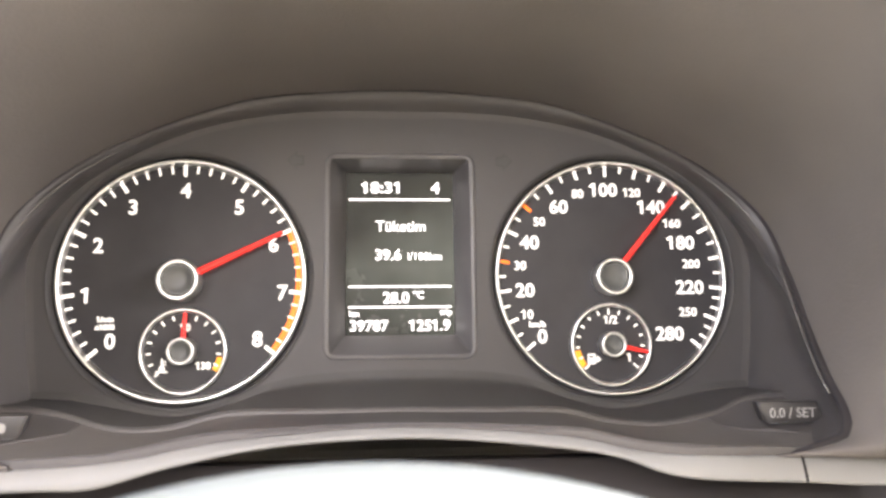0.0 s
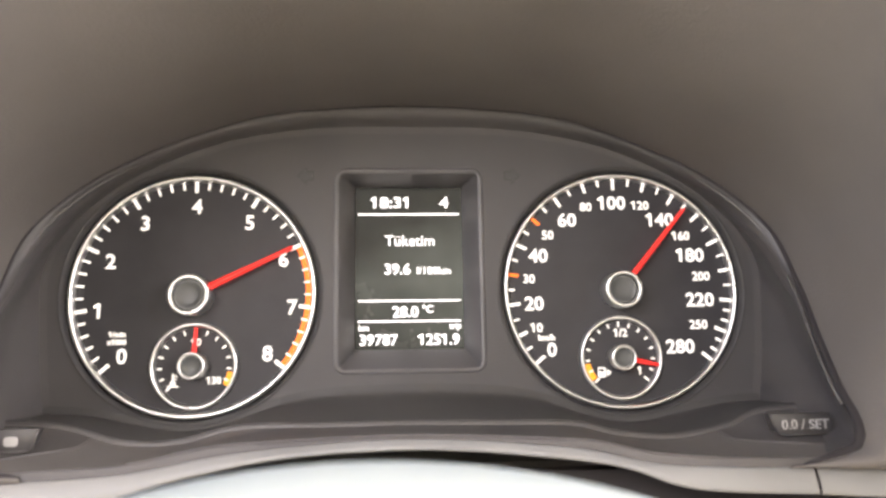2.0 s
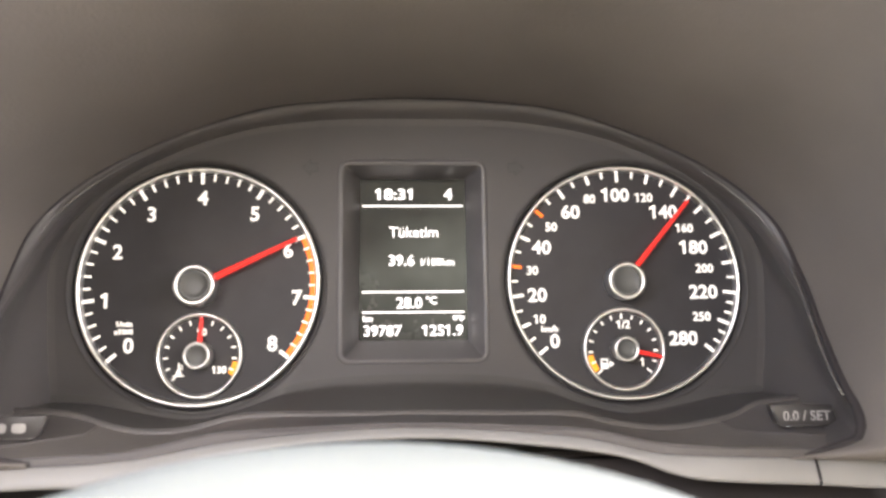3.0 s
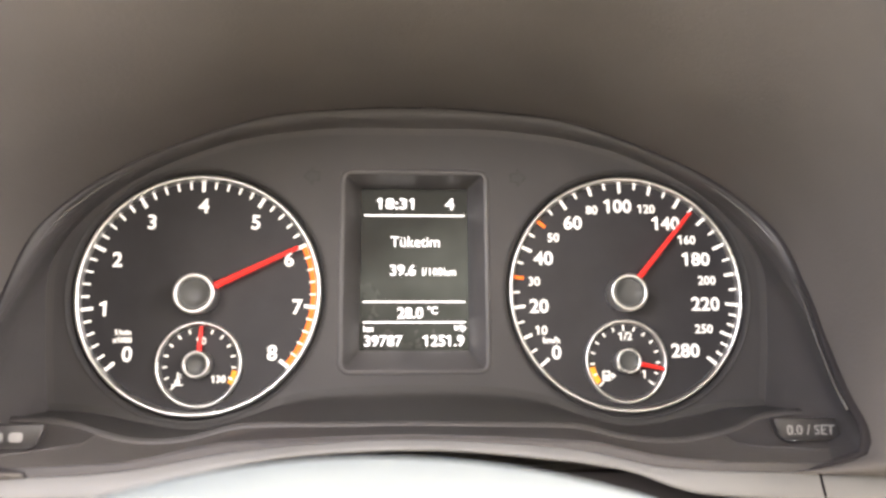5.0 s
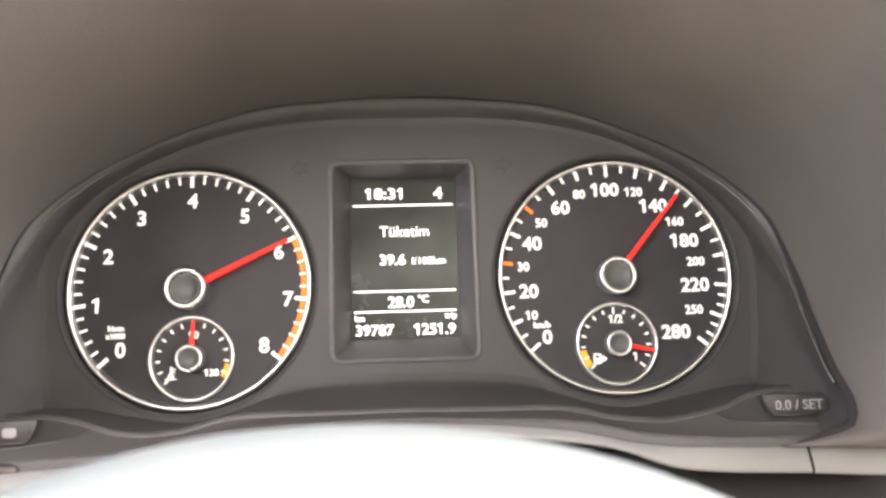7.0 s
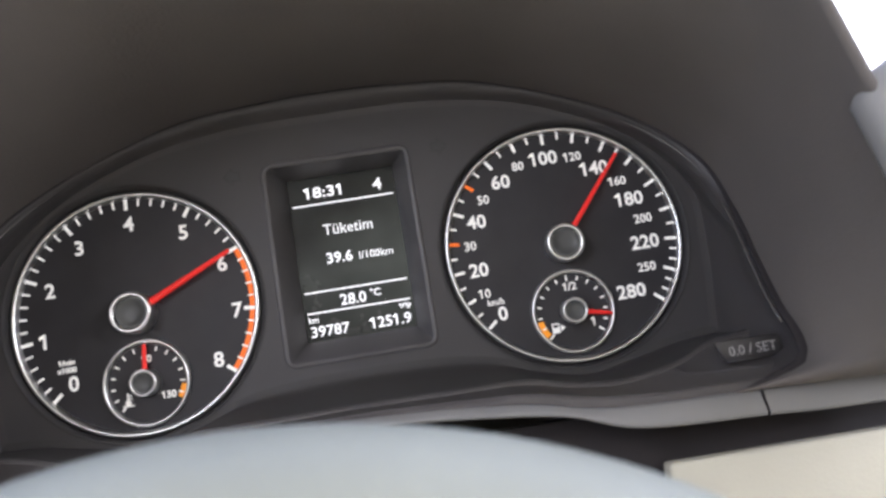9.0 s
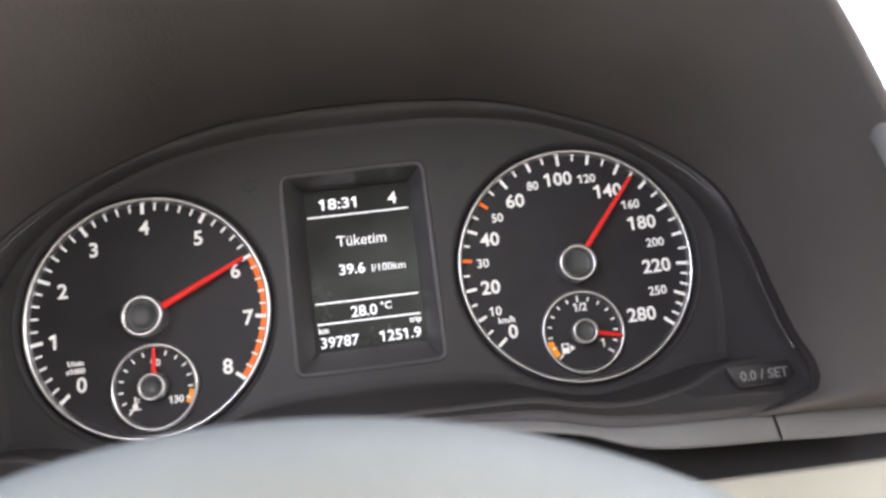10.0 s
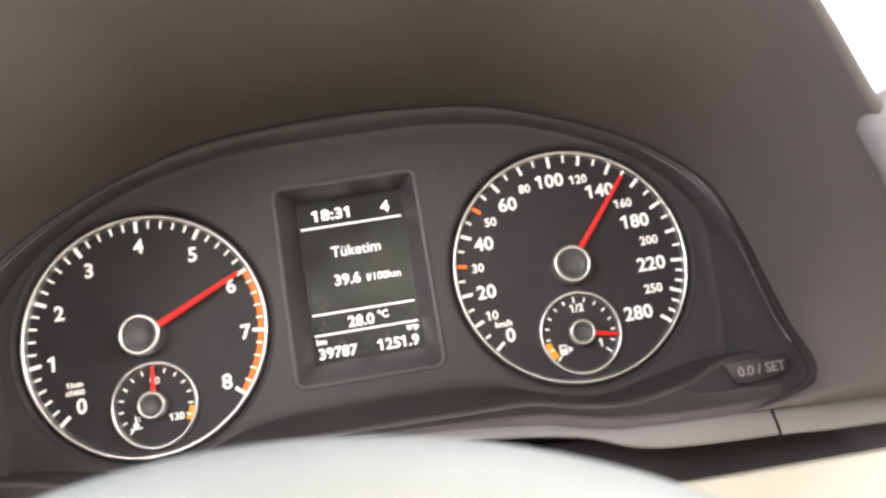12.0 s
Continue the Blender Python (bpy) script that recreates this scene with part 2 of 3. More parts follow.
def loft(rows, thick=0.0, away=(0, 0, 0)):
    """A sheet through rows of points; with thick, a second sheet moved by away closes it to a body."""
    bm = bmesh.new()
    grid = [[bm.verts.new(tuple(v)) for v in row] for row in rows]
    def skin(g):
        for a, b in zip(g, g[1:]):
            for k in range(len(a) - 1):
                bm.faces.new((a[k], a[k + 1], b[k + 1], b[k]))
    skin(grid)
    if thick:
        d = np.array(away, float) * thick
        back = [[bm.verts.new(tuple(np.array(v.co) + d)) for v in row] for row in grid]
        skin([list(reversed(r)) for r in back])
        for g0, g1 in ((grid[0], back[0]), (back[-1], grid[-1])):
            for k in range(len(g0) - 1):
                bm.faces.new((g0[k + 1], g0[k], g1[k], g1[k + 1]))
        for k in range(len(grid) - 1):
            bm.faces.new((grid[k][0], grid[k + 1][0], back[k + 1][0], back[k][0]))
            bm.faces.new((grid[k + 1][-1], grid[k][-1], back[k][-1], back[k + 1][-1]))
    return bm


def box(x0, x1, y0, y1, z0, z1, bevel=0.0):
    bm = bmesh.new()
    bmesh.ops.create_cube(bm, size=1, matrix=Matrix.LocRotScale(((x0 + x1) / 2, (y0 + y1) / 2, (z0 + z1) / 2), None, (x1 - x0, y1 - y0, z1 - z0)))
    if bevel:
        bmesh.ops.bevel(bm, geom=bm.edges[:], offset=bevel, segments=3, affect="EDGES", profile=0.5)
    return bm


def thing(name, at, label, category, group="", kind=""):
    ob = new(name)
    ob.empty_display_size = 0.01
    ob.location = at
    return tagged(ob, label, category, group, kind)


# ---- instrument panel face ----
RX, LX, RZ, LZ, RO, LO = 0.0911, -0.0907, 0.0002, -0.0004, 0.0511, 0.0511

face = thing("instrument_panel", (0, 0.02, 0), "dark grey plastic instrument panel face between the two dials", "instrument panel", kind="structure")


def mirrored(right):
    """A symmetrical arch from its right half, listed from the crown down; from the left foot over the crown to the right foot."""
    return [(-p[0], *p[1:]) for p in reversed(right[1:])] + list(right)


ARCH_FLAT = mirrored([(0.0, 0.0718), (0.045, 0.0706), (0.086, 0.0625), (0.126, 0.0430), (0.1495, 0.0170), (0.1510, -0.015), (0.1475, -0.0480)])
FOOT = mirrored([(0.0, -0.0415), (0.032, -0.0425), (0.052, -0.0455), (0.070, -0.0515), (0.090, -0.0557), (0.112, -0.0525), (0.130, -0.0490), (0.1475, -0.0478)])
flat_edge = [tuple(p) for p in smooth_line(ARCH_FLAT, 80)] + [tuple(p) for p in smooth_line(FOOT, 80)][::-1][1:-1]
plate("panel_face", [flat_edge, circle(LX, LZ, LO + 0.0025), circle(RX, RZ, RO + 0.0025), rounded(-0.0305, -0.0327, 0.0305, 0.0519, 0.004)],
      0.006, PANEL, (0, -0.004, 0), face, bevel=0.0006).location = (0, -0.024, 0)
def arrow_outline(sx, g):
    """An arrow that points outward, grown by g."""
    pts = [(0.0033 + 1.4 * g, 0), (0.0003 - g, 0.0033 + 1.6 * g), (0.0003 - g, 0.0016 + g), (-0.0027 - g, 0.0016 + g), (-0.0027 - g, -0.0016 - g), (0.0003 - g, -0.0016 - g), (0.0003 - g, -0.0033 - 1.6 * g)]
    return [(sx * x, z) for x, z in pts][::sx]


for sx in (-1, 1):
    dark = plate("arrow_symbol", [arrow_outline(sx, 0.0005)], 0.0001, WELL, (0, 0, 0), face, label="unlit turn signal arrow with a dark outline")
    dark.location = (sx * 0.0443, -0.0241, 0.0500)
    plate("arrow_fill", [arrow_outline(sx, 0.0)], 0.0001, FROST, (0, -0.0002, 0), dark, label="dull dark grey arrow")

# the sloping lens border between the face and the hood
HOOD_EDGE = mirrored([(0.0, -0.010, 0.0793), (0.030, -0.0103, 0.0780), (0.069, -0.011, 0.0724), (0.119, -0.015, 0.0508), (0.1465, -0.023, 0.0252), (0.1520, -0.035, -0.0012),
                        (0.1490, -0.051, -0.0229), (0.1452, -0.067, -0.0400), (0.1450, -0.0760, -0.0510), (0.1443, -0.0786, -0.0562), (0.1426, -0.0796, -0.0591), (0.1392, -0.0801, -0.0608), (0.1345, -0.0802, -0.0621), (0.1270, -0.0802, -0.0638), (0.1180, -0.0799, -0.0650)])
# the trim stands a little higher at the left end
HOOD_EDGE[:3] = [(-0.1180, -0.0799, -0.0626), (-0.1270, -0.0802, -0.0621), (-0.1345, -0.0802, -0.0614)]
N = 120
inner = smooth_line([(x, -0.0043, z) for x, z in ARCH_FLAT], N)
outer = smooth_line(HOOD_EDGE, N)
dip = np.clip((-0.015 - outer[:, 2]) / 0.030, 0, 1)
swell = np.stack([np.sign(outer[:, 0]) * 0.0060 * dip, np.full(N, -0.002), -0.0045 * dip], 1)
rows = [inner + (outer - inner) * f + swell * math.sin(math.pi * f) for f in np.linspace(0, 1, 12)]
away = inner - np.array([0, 0, -0.01])
away[:, 1] = 0
away /= np.linalg.norm(away, axis=1)[:, None]
rows = [inner - away * 0.0030 + np.array([0, 0.00026, 0]), inner - away * 0.0012 + np.array([0, 0.00018, 0])] + rows
border = sharp(part("lens_border", loft(rows, 0.003, (0, 1, 0)), BORDER), 40)
tagged(border, "dark grey sloping border round the instrument face", "dashboard trim", kind="structure")


def tube_along(line, r, n=8, squash=1.0):
    bm = bmesh.new()
    rings = []
    rs = np.full(len(line), r) if np.isscalar(r) else r
    for k, p in enumerate(line):
        t = Vector(line[min(k + 1, len(line) - 1)]) - Vector(line[max(k - 1, 0)])
        t.normalize()
        u = t.cross(Vector((0, 1, 0))).normalized()
        v = t.cross(u)
        rings.append([bm.verts.new(Vector(p) + float(rs[k]) * (math.cos(2 * math.pi * j / n) * u + squash * math.sin(2 * math.pi * j / n) * v)) for j in range(n)])
    for a, b in zip(rings, rings[1:]):
        for j in range(n):
            bm.faces.new((a[j], a[(j + 1) % n], b[(j + 1) % n], b[j]))
    bm.faces.new(rings[0])
    bm.faces.new(rings[-1])
    return bm


# ---- hood over the instruments ----
hood = thing("instrument_hood", (0, -0.02, 0.08), "dark grey grained plastic hood arching over the instruments", "dashboard hood")


def in_thing(ob, parent):
    ob.parent = parent
    ob.matrix_parent_inverse = Matrix.Translation(parent.location).inverted()
    return ob


# shadow gap between cover and hood, drawn as a dark flattened tube
seal = smooth_line([tuple(p) for p in outer[::2]], 240)
ends = np.clip(np.minimum(np.arange(240), np.arange(239, -1, -1)) / 9.0, 0, 1) ** 0.6
girth = 0.0013 - 0.0009 * np.clip(seal[:, 2] / 0.07, 0, 1) + 0.0011 * np.clip((0.020 - seal[:, 2]) / 0.07, 0, 1)
girth *= 1 - 0.55 * np.clip(-seal[:, 0] / 0.12, 0, 1) * np.clip((seal[:, 2] + 0.05) / 0.04, 0, 1)
in_thing(part("edge_gap", tube_along(seal, squash=0.45, n=10, r=0.0002 + ends * girth), EDGE_GAP, label="dark line put in for the shadow gap along the hood's edge"), hood)
bead = [p for p in (outer * 0.975 + np.array([0, -0.0016, 0])) if -0.047 < p[2] < 0.004 and p[0] > 0]
# glint on the cover's shoulders, shaped as paler beads that taper out
for sx, fat in ((1, 0.0007), (-1, 0.00055)):
    shoulder = [p for p in (outer * 0.967 + np.array([0, -0.0018, 0])) if 0.012 < p[2] < 0.046 + 0.010 * (sx < 0) and sx * p[0] > 0]
    in_thing(part("cover_edge", tube_along(shoulder, np.interp(np.linspace(0, 1, len(shoulder)), [0, 0.45, 1], [0.0001, fat, 0.0001])), COVER, label="glossy paler bead for the glint on the clear cover's shoulder"), hood)
in_thing(part("cover_edge", tube_along(bead, 0.00045), COVER, label="glossy edge of the clear cover"), hood)
LIP = mirrored([(0.0, -0.150, 0.1037), (0.060, -0.148, 0.0976), (0.100, -0.142, 0.0843), (0.1270, -0.136, 0.0640), (0.1411, -0.130, 0.0409), (0.1494, -0.130, 0.0104),
                (0.1580, -0.131, -0.0134), (0.1700, -0.128, -0.0400), (0.1850, -0.112, -0.0600), (0.1950, -0.0835, -0.0685)])
lip = smooth_line(LIP, N)
start = outer + np.array([0, -0.0008, 0])
rows = []
for f in np.linspace(0, 1, 16):
    g = f ** (1.7 + 1.5 * np.clip(start[:, 2:] / 0.06, 0, 1))
    rows.append(start + (lip - start) * np.hstack([g, np.full((N, 1), f), g]))
d = lip - np.array([0, 0, -0.02])
d[:, 1] = 0
d /= np.linalg.norm(d, axis=1)[:, None]
for k in range(1, 7):
    a = radians(30 * k)
    rows.append(lip + d * 0.0019 * (1 - math.cos(a)) + np.array([0, -0.0019, 0]) * math.sin(a))
for y in (-0.08, -0.02, 0.05):
    rows.append(np.stack([lip[:, 0] + d[:, 0] * 0.012, np.full(N, y), lip[:, 2] + d[:, 2] * 0.010 - 0.02 * (y + 0.12)], 1))
rows_hood = rows

# ---- ledge below the dials ----
WAVE = [(-0.160, -0.0484), (-0.130, -0.0502), (-0.1057, -0.0567), (-0.0858, -0.0568), (-0.064, -0.0521), (-0.033, -0.0519), (0.0, -0.0519), (0.030, -0.0524),
        (0.060, -0.0531), (0.077, -0.0569), (0.098, -0.0588), (0.1205, -0.0551), (0.1334, -0.0498), (0.160, -0.0474)]
TRIM_TOP = [(-0.300, -0.0679), (-0.200, -0.0659), (-0.120, -0.0637), (-0.0875, -0.0619), (-0.055, -0.0567), (-0.004, -0.0537), (0.048, -0.0571), (0.080, -0.0632), (0.126, -0.0650), (0.163, -0.0659), (0.300, -0.0695)]
TRIM_LOW = [(-0.300, -0.0769), (-0.200, -0.0739), (-0.119, -0.0705), (-0.094, -0.0702), (-0.071, -0.0644), (-0.038, -0.0589), (0.003, -0.0574), (0.040, -0.0604), (0.065, -0.0642), (0.087, -0.0711), (0.128, -0.0737), (0.162, -0.0754), (0.300, -0.0789)]
XS = np.linspace(-0.165, 0.165, 150)


def height(line, xs):
    fine = smooth_line(line, 400)
    return np.interp(xs, fine[:, 0], fine[:, 1])


def row_at(xs, y, z):
    return np.stack([xs, np.full(len(xs), y) if np.isscalar(y) else y, np.full(len(xs), z) if np.isscalar(z) else z], 1)


wave, top = height(WAVE, XS), height(TRIM_TOP, XS)
ledge = thing("dash_ledge", (0, -0.05, -0.09), "dark grey plastic ledge scalloped below the two dials", "dashboard trim", kind="structure")
foot = height(FOOT, np.clip(XS, -0.147, 0.147))
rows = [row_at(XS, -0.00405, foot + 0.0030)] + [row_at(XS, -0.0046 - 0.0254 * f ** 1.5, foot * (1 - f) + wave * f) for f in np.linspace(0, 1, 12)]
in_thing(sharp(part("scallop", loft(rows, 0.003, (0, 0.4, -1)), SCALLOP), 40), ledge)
# overhang shadow of the cover's edge, built as a darker strip
drop = np.minimum(0.0016, (wave - top) * 0.75)
rows = [row_at(XS, -0.0306, wave - 0.0002), row_at(XS, -0.0314, wave - 0.0004), row_at(XS, -0.0318, wave - drop - 0.0006)]
in_thing(sharp(part("cover_shadow", loft(rows, 0.001, (0, 1, 0)), SURROUND, label="darker strip for the shadow under the clear cover's edge"), 40), ledge)
lip_up = np.minimum(0.0026, (wave - top) * 0.45)


def ledge_row(xs, f, up=0.0):
    """A line across the ledge, f from its back to its front."""
    w, d, t, l = (np.interp(xs, XS, v) for v in (wave, drop, top, lip_up))
    return row_at(xs, -0.0318 + f * (-0.0785 + 0.0318), (w - d) * (1 - f) + (t + l) * f - 0.0012 * np.sin(np.pi * f) + up)


in_thing(sharp(part("ledge_top", loft([ledge_row(XS, f) for f in np.linspace(0, 1, 9)], 0.002, (0, 0, -1)), LEDGE), 40), ledge)
# front lip; its dark colour stands for the shadow line over the trim
rows = [row_at(XS, -0.0782, top + lip_up), row_at(XS, -0.0790, top + lip_up - 0.0003), row_at(XS, -0.0793, top - 0.0002)]
in_thing(sharp(part("ledge_lip", loft(rows, 0.001, (0, 1, 0)), LEDGE_SHADE, label="front lip coloured darker for the shadow line above the trim strip"), 60), ledge)
for sx in (-1, 1):
    xs = sx * np.linspace(0.1165, 0.1455, 30)
    reach = 0.70 * np.sqrt(np.clip((np.abs(xs) - 0.114) / 0.020, 0.15, 1)) - 0.9 * np.clip((np.abs(xs) - 0.1395) / 0.008, 0, 1) ** 2 * 0.30
    in_thing(sharp(part("button_surround", loft([ledge_row(xs, f * reach, 0.0003) for f in np.linspace(0.02, 1, 9)], 0.0005, (0, 0, -1)), SURROUND, label="darker moulded field round the button"), 40), ledge)


# the shade over the ledge's middle, laid on as a darker strip
xs = np.linspace(-0.088, 0.096, 80)
reach = np.clip(np.minimum((xs + 0.088) / 0.040, (0.096 - xs) / 0.040), 0, 1) ** 0.7
in_thing(sharp(part("shade_strip", loft([ledge_row(xs, 1 - reach * (1 - f) * 0.96, 0.0004) for f in np.linspace(0, 0.98, 7)], 0.0006, (0, 0, -1)), LEDGE_SHADE, label="darker strip laid on the ledge for the shade above the trim"), 40), ledge)
in_thing(part("lens_edge", tube_along(row_at(XS[8:-8], -0.0318, wave[8:-8] + 0.0002), 0.00020), COVER, label="thin pale edge of the clear cover"), ledge)


def trim_strip(name, x0, x1, label):
    xs = np.linspace(x0, x1, 90)
    a, b = height(TRIM_TOP, xs), height(TRIM_LOW, xs)
    rows = [row_at(xs, -0.070, a - 0.0003), row_at(xs, -0.0775, a), row_at(xs, -0.0788, a - 0.0003), row_at(xs, -0.0797, a - 0.0011), row_at(xs, -0.0808, a * 0.5 + b * 0.5),
            row_at(xs, -0.0818, b + 0.0012), row_at(xs, -0.0816, b + 0.0004), row_at(xs, -0.0806, b), row_at(xs, -0.070, b)]
    ob = part(name, loft(rows), TRIM)
    return tagged(ob, label, "dashboard trim", "trim strips under the instruments")


# the hood's flanks run down behind the trim at both ends
full = []
for row in rows_hood:
    feet = [(p[0], -0.0798 if p[1] < -0.07 else p[1], float(height(TRIM_TOP, p[0])) - 0.0006) for p in (row[0], row[-1])]
    full.append(np.vstack([[feet[0]], row, [feet[1]]]))
in_thing(part("hood_shell", loft(full), HOOD), hood)

trim_strip("trim_strip", -0.300, 0.1262, "satin silver trim strip arching over the steering column")
trim_strip("trim_strip", 0.1271, 0.300, "short satin silver trim strip beside the instruments")

# black gap between trim and lower dash
tagged(part("column_gap", box(-0.30, 0.30, -0.066, -0.056, -0.40, -0.0665), GAP), "black recess below the trim strip", "dashboard gap", kind="structure")

# ---- dials ----
def tick_mesh(length, width):
    return plate_mesh([[(-length / 2, -width / 2), (length / 2, -width / 2), (length / 2, width / 2), (-length / 2, width / 2)]], 0.0002)


TICK_MESHES = {}


def tick(parent, angle, r, length, width, mat, name="tick", y=-0.0002, centre=(0, 0)):
    key = (length, width, mat.name)
    if key not in TICK_MESHES:
        TICK_MESHES[key] = tick_mesh(length, width)
        TICK_MESHES[key].materials.append(mat)
    ob = new(name, TICK_MESHES[key])
    ob.parent = parent
    a = radians(angle)
    ob.location = (centre[0] + r * math.cos(a), y, centre[1] + r * math.sin(a))
    ob.rotation_euler = (0, -a, 0)
    return ob


def arc_band(name, parent, a0, a1, r0, r1, mat, label, centre=(0, 0), n=40):
    pts = [(centre[0] + r1 * math.cos(radians(a0 + (a1 - a0) * k / n)), centre[1] + r1 * math.sin(radians(a0 + (a1 - a0) * k / n))) for k in range(n + 1)]
    pts += [(centre[0] + r0 * math.cos(radians(a1 + (a0 - a1) * k / n)), centre[1] + r0 * math.sin(radians(a1 + (a0 - a1) * k / n))) for k in range(n + 1)]
    if a1 < a0:
        pts.reverse()
    return plate(name, [pts], 0.0001, mat, (0, -0.0001, 0), parent, label=label)


def needle(parent, angle, r0, r1, w0, w1, y, centre, name="needle"):
    """A tapered bar with a ridge, hollow under its hub."""
    bm = bmesh.new()
    n = 10
    rings = []
    for k in range(n + 1):
        f = k / n
        r, w = r0 + (r1 - r0) * f, w0 + (w1 - w0) * f
        t = 0.0011 * (1 - 0.4 * f)
        rings.append([bm.verts.new((r, v, u)) for u, v in ((-w / 2, 0.0008), (-w / 2, 0), (-w / 4, -t * 0.6), (0, -t * 0.8), (w / 4, -t * 0.6), (w / 2, 0), (w / 2, 0.0008))])
    for a, b in zip(rings, rings[1:]):
        for j in range(7):
            bm.faces.new((a[j], a[(j + 1) % 7], b[(j + 1) % 7], b[j]))
    bm.faces.new(rings[0])
    bm.faces.new(rings[-1])
    ob = part(name, bm, RED, parent, "glowing red pointer", smooth=False)
    ob.location = (centre[0], y, centre[1])
    ob.rotation_euler = (0, -radians(angle), 0)
    return ob


def hub(parent, centre, r, proud):
    """A chromed collar with a dull domed cap."""
    collar = part("hub_ring", revolve([(r * 0.97, 0), (r, -proud * 0.5), (r * 0.99, -proud * 0.9), (r * 0.95, -proud), (r * 0.83, -proud), (r * 0.765, -proud * 0.93), (r * 0.755, -proud * 0.8)], 64), CHROME, parent, "bright hub collar")
    collar.location = (centre[0], 0, centre[1])
    cap = part("hub_cap", revolve([(r * 0.765, 0), (r * 0.765, -proud * 0.82), (r * 0.70, -proud * 0.88), (r * 0.58, -proud * 0.80), (r * 0.3, -proud * 0.76), (0, -proud * 0.75)], 64), CAP, collar)
    return collar


def gauge_ring(parent, centre, r, width, y, name="ring"):
    ring = part(name, revolve([(r, 0.0015), (r, y * 0.7), (r - width * 0.25, y), (r - width * 0.6, y * 1.0), (r - width * 0.85, y * 0.7), (r - width, 0.0)], 128), CHROME, parent, "bright metal surround")
    ring.location = (centre[0], 0, centre[1])
    return ring


def dial_well(parent, r):
    """The groove round a dial, coloured darker for the shadow beside the ring."""
    return part("well", revolve([(r + 0.0028, -0.0045), (r + 0.0023, -0.0047), (r + 0.0017, -0.0040), (r + 0.0009, -0.0010), (r + 0.0003, 0.0012), (r + 0.0028, 0.0012)], 128), WELL, parent)


SR = 0.0178


def gauge(name, cx, cz, r, small, label, rim=0.0021):
    g = thing(name, (cx, 0, cz), label, "gauge", "dials of the instrument panel")
    part("dial_face", revolve([(0, 0), (r + 0.001, 0), (r + 0.001, 0.002), (0, 0.002)], 128), DIAL, g, smooth=False)
    dial_well(g, r)
    gauge_ring(g, (0, 0), r, rim, -0.0028)
    gauge_ring(g, small, SR, 0.0018, -0.0024, "small_ring")
    return g


def at_angle(a, r):
    return r * math.cos(radians(a)), r * math.sin(radians(a))


# tachometer
SMALL = (0.0012, -0.0295)
tach = gauge("tachometer", LX, LZ, LO, SMALL, "black tachometer dial with white figures and an orange red line", 0.0025)
arc_band("red_line", tach, -39.3, 25.7, 0.0465, 0.0489, ORANGE, "orange red line band")
for k in range(41):
    a = 220.5 - 6.494 * k
    big = k % 5 == 0
    red = k > 30
    if big:
        tick(tach, a, 0.0464, 0.0048, 0.0015, WHITE)
    elif red:
        tick(tach, a, 0.0475, 0.0033, 0.0007, WHITE)
    else:
        tick(tach, a, 0.0469, 0.0031, 0.0009, WHITE)
for n, (x, z) in enumerate(((-28.5, -25.1), (-38.8, -6.3), (-34.9, 14.5), (-21.4, 30.7), (0.0, 37.9), (22.3, 30.8), (36.8, 14.9), (40.7, -5.6), (30.9, -24.8))):
    writing("figure", str(n), 0.0062, WHITE, (x / 1000, -0.0001, z / 1000), tach, 0.00019)
writing("unit_text", "1/min", 0.0022, WHITE, (-0.0307, -0.0001, -0.0161), tach, 0.0001)
writing("unit_text", "x1000", 0.0022, WHITE, (-0.0307, -0.0001, -0.0193), tach, 0.0001)
needle(tach, 220.5 - 32.47 * 6.0, 0.0080, 0.0462, 0.0028, 0.0015, -0.0042, (-0.0004, -0.0006))
hub(tach, (-0.0004, -0.0006), 0.0086, 0.0085)
# coolant gauge in it
for k in range(14):
    a = 222 - 18.9 * k
    tick(tach, a, SR - 0.0036, 0.0020, 0.0007, WHITE, "small_tick", centre=SMALL)
arc_band("hot_band", tach, -32, -10, SR - 0.0040, SR - 0.0018, AMBER, "amber hot band", SMALL)
writing("figure", "90", 0.0030, WHITE, (SMALL[0] + 0.0003, -0.0001, SMALL[1] + 0.0098), tach, 0.0001)
writing("figure", "130", 0.0029, WHITE, (SMALL[0] + 0.0080, -0.0001, SMALL[1] - 0.0060), tach, 0.0001)
plate("coolant_symbol", [circle(-0.0086, -0.0070, 0.0012, 16), ], 0.0002, WHITE, (SMALL[0], -0.0002, SMALL[1]), tach)
plate("coolant_symbol", [[(-0.0089, -0.0064), (-0.0083, -0.0064), (-0.0083, -0.0030), (-0.0089, -0.0030)]], 0.0002, WHITE, (SMALL[0], -0.0002, SMALL[1]), tach)
for dz in (-0.0044, -0.0056):
    plate("coolant_symbol", [[(-0.0083, dz), (-0.0068, dz), (-0.0068, dz + 0.0005), (-0.0083, dz + 0.0005)]], 0.0002, WHITE, (SMALL[0], -0.0002, SMALL[1]), tach)
plate("coolant_symbol", [[(-0.0110, -0.0086), (-0.0062, -0.0086), (-0.0062, -0.0080), (-0.0110, -0.0080)]], 0.0002, WHITE, (SMALL[0], -0.0002, SMALL[1]), tach)
needle(tach, 87, 0.0050, 0.0158, 0.0019, 0.0012, -0.0032, SMALL, "small_needle")
hub(tach, SMALL, 0.0056, 0.0062)

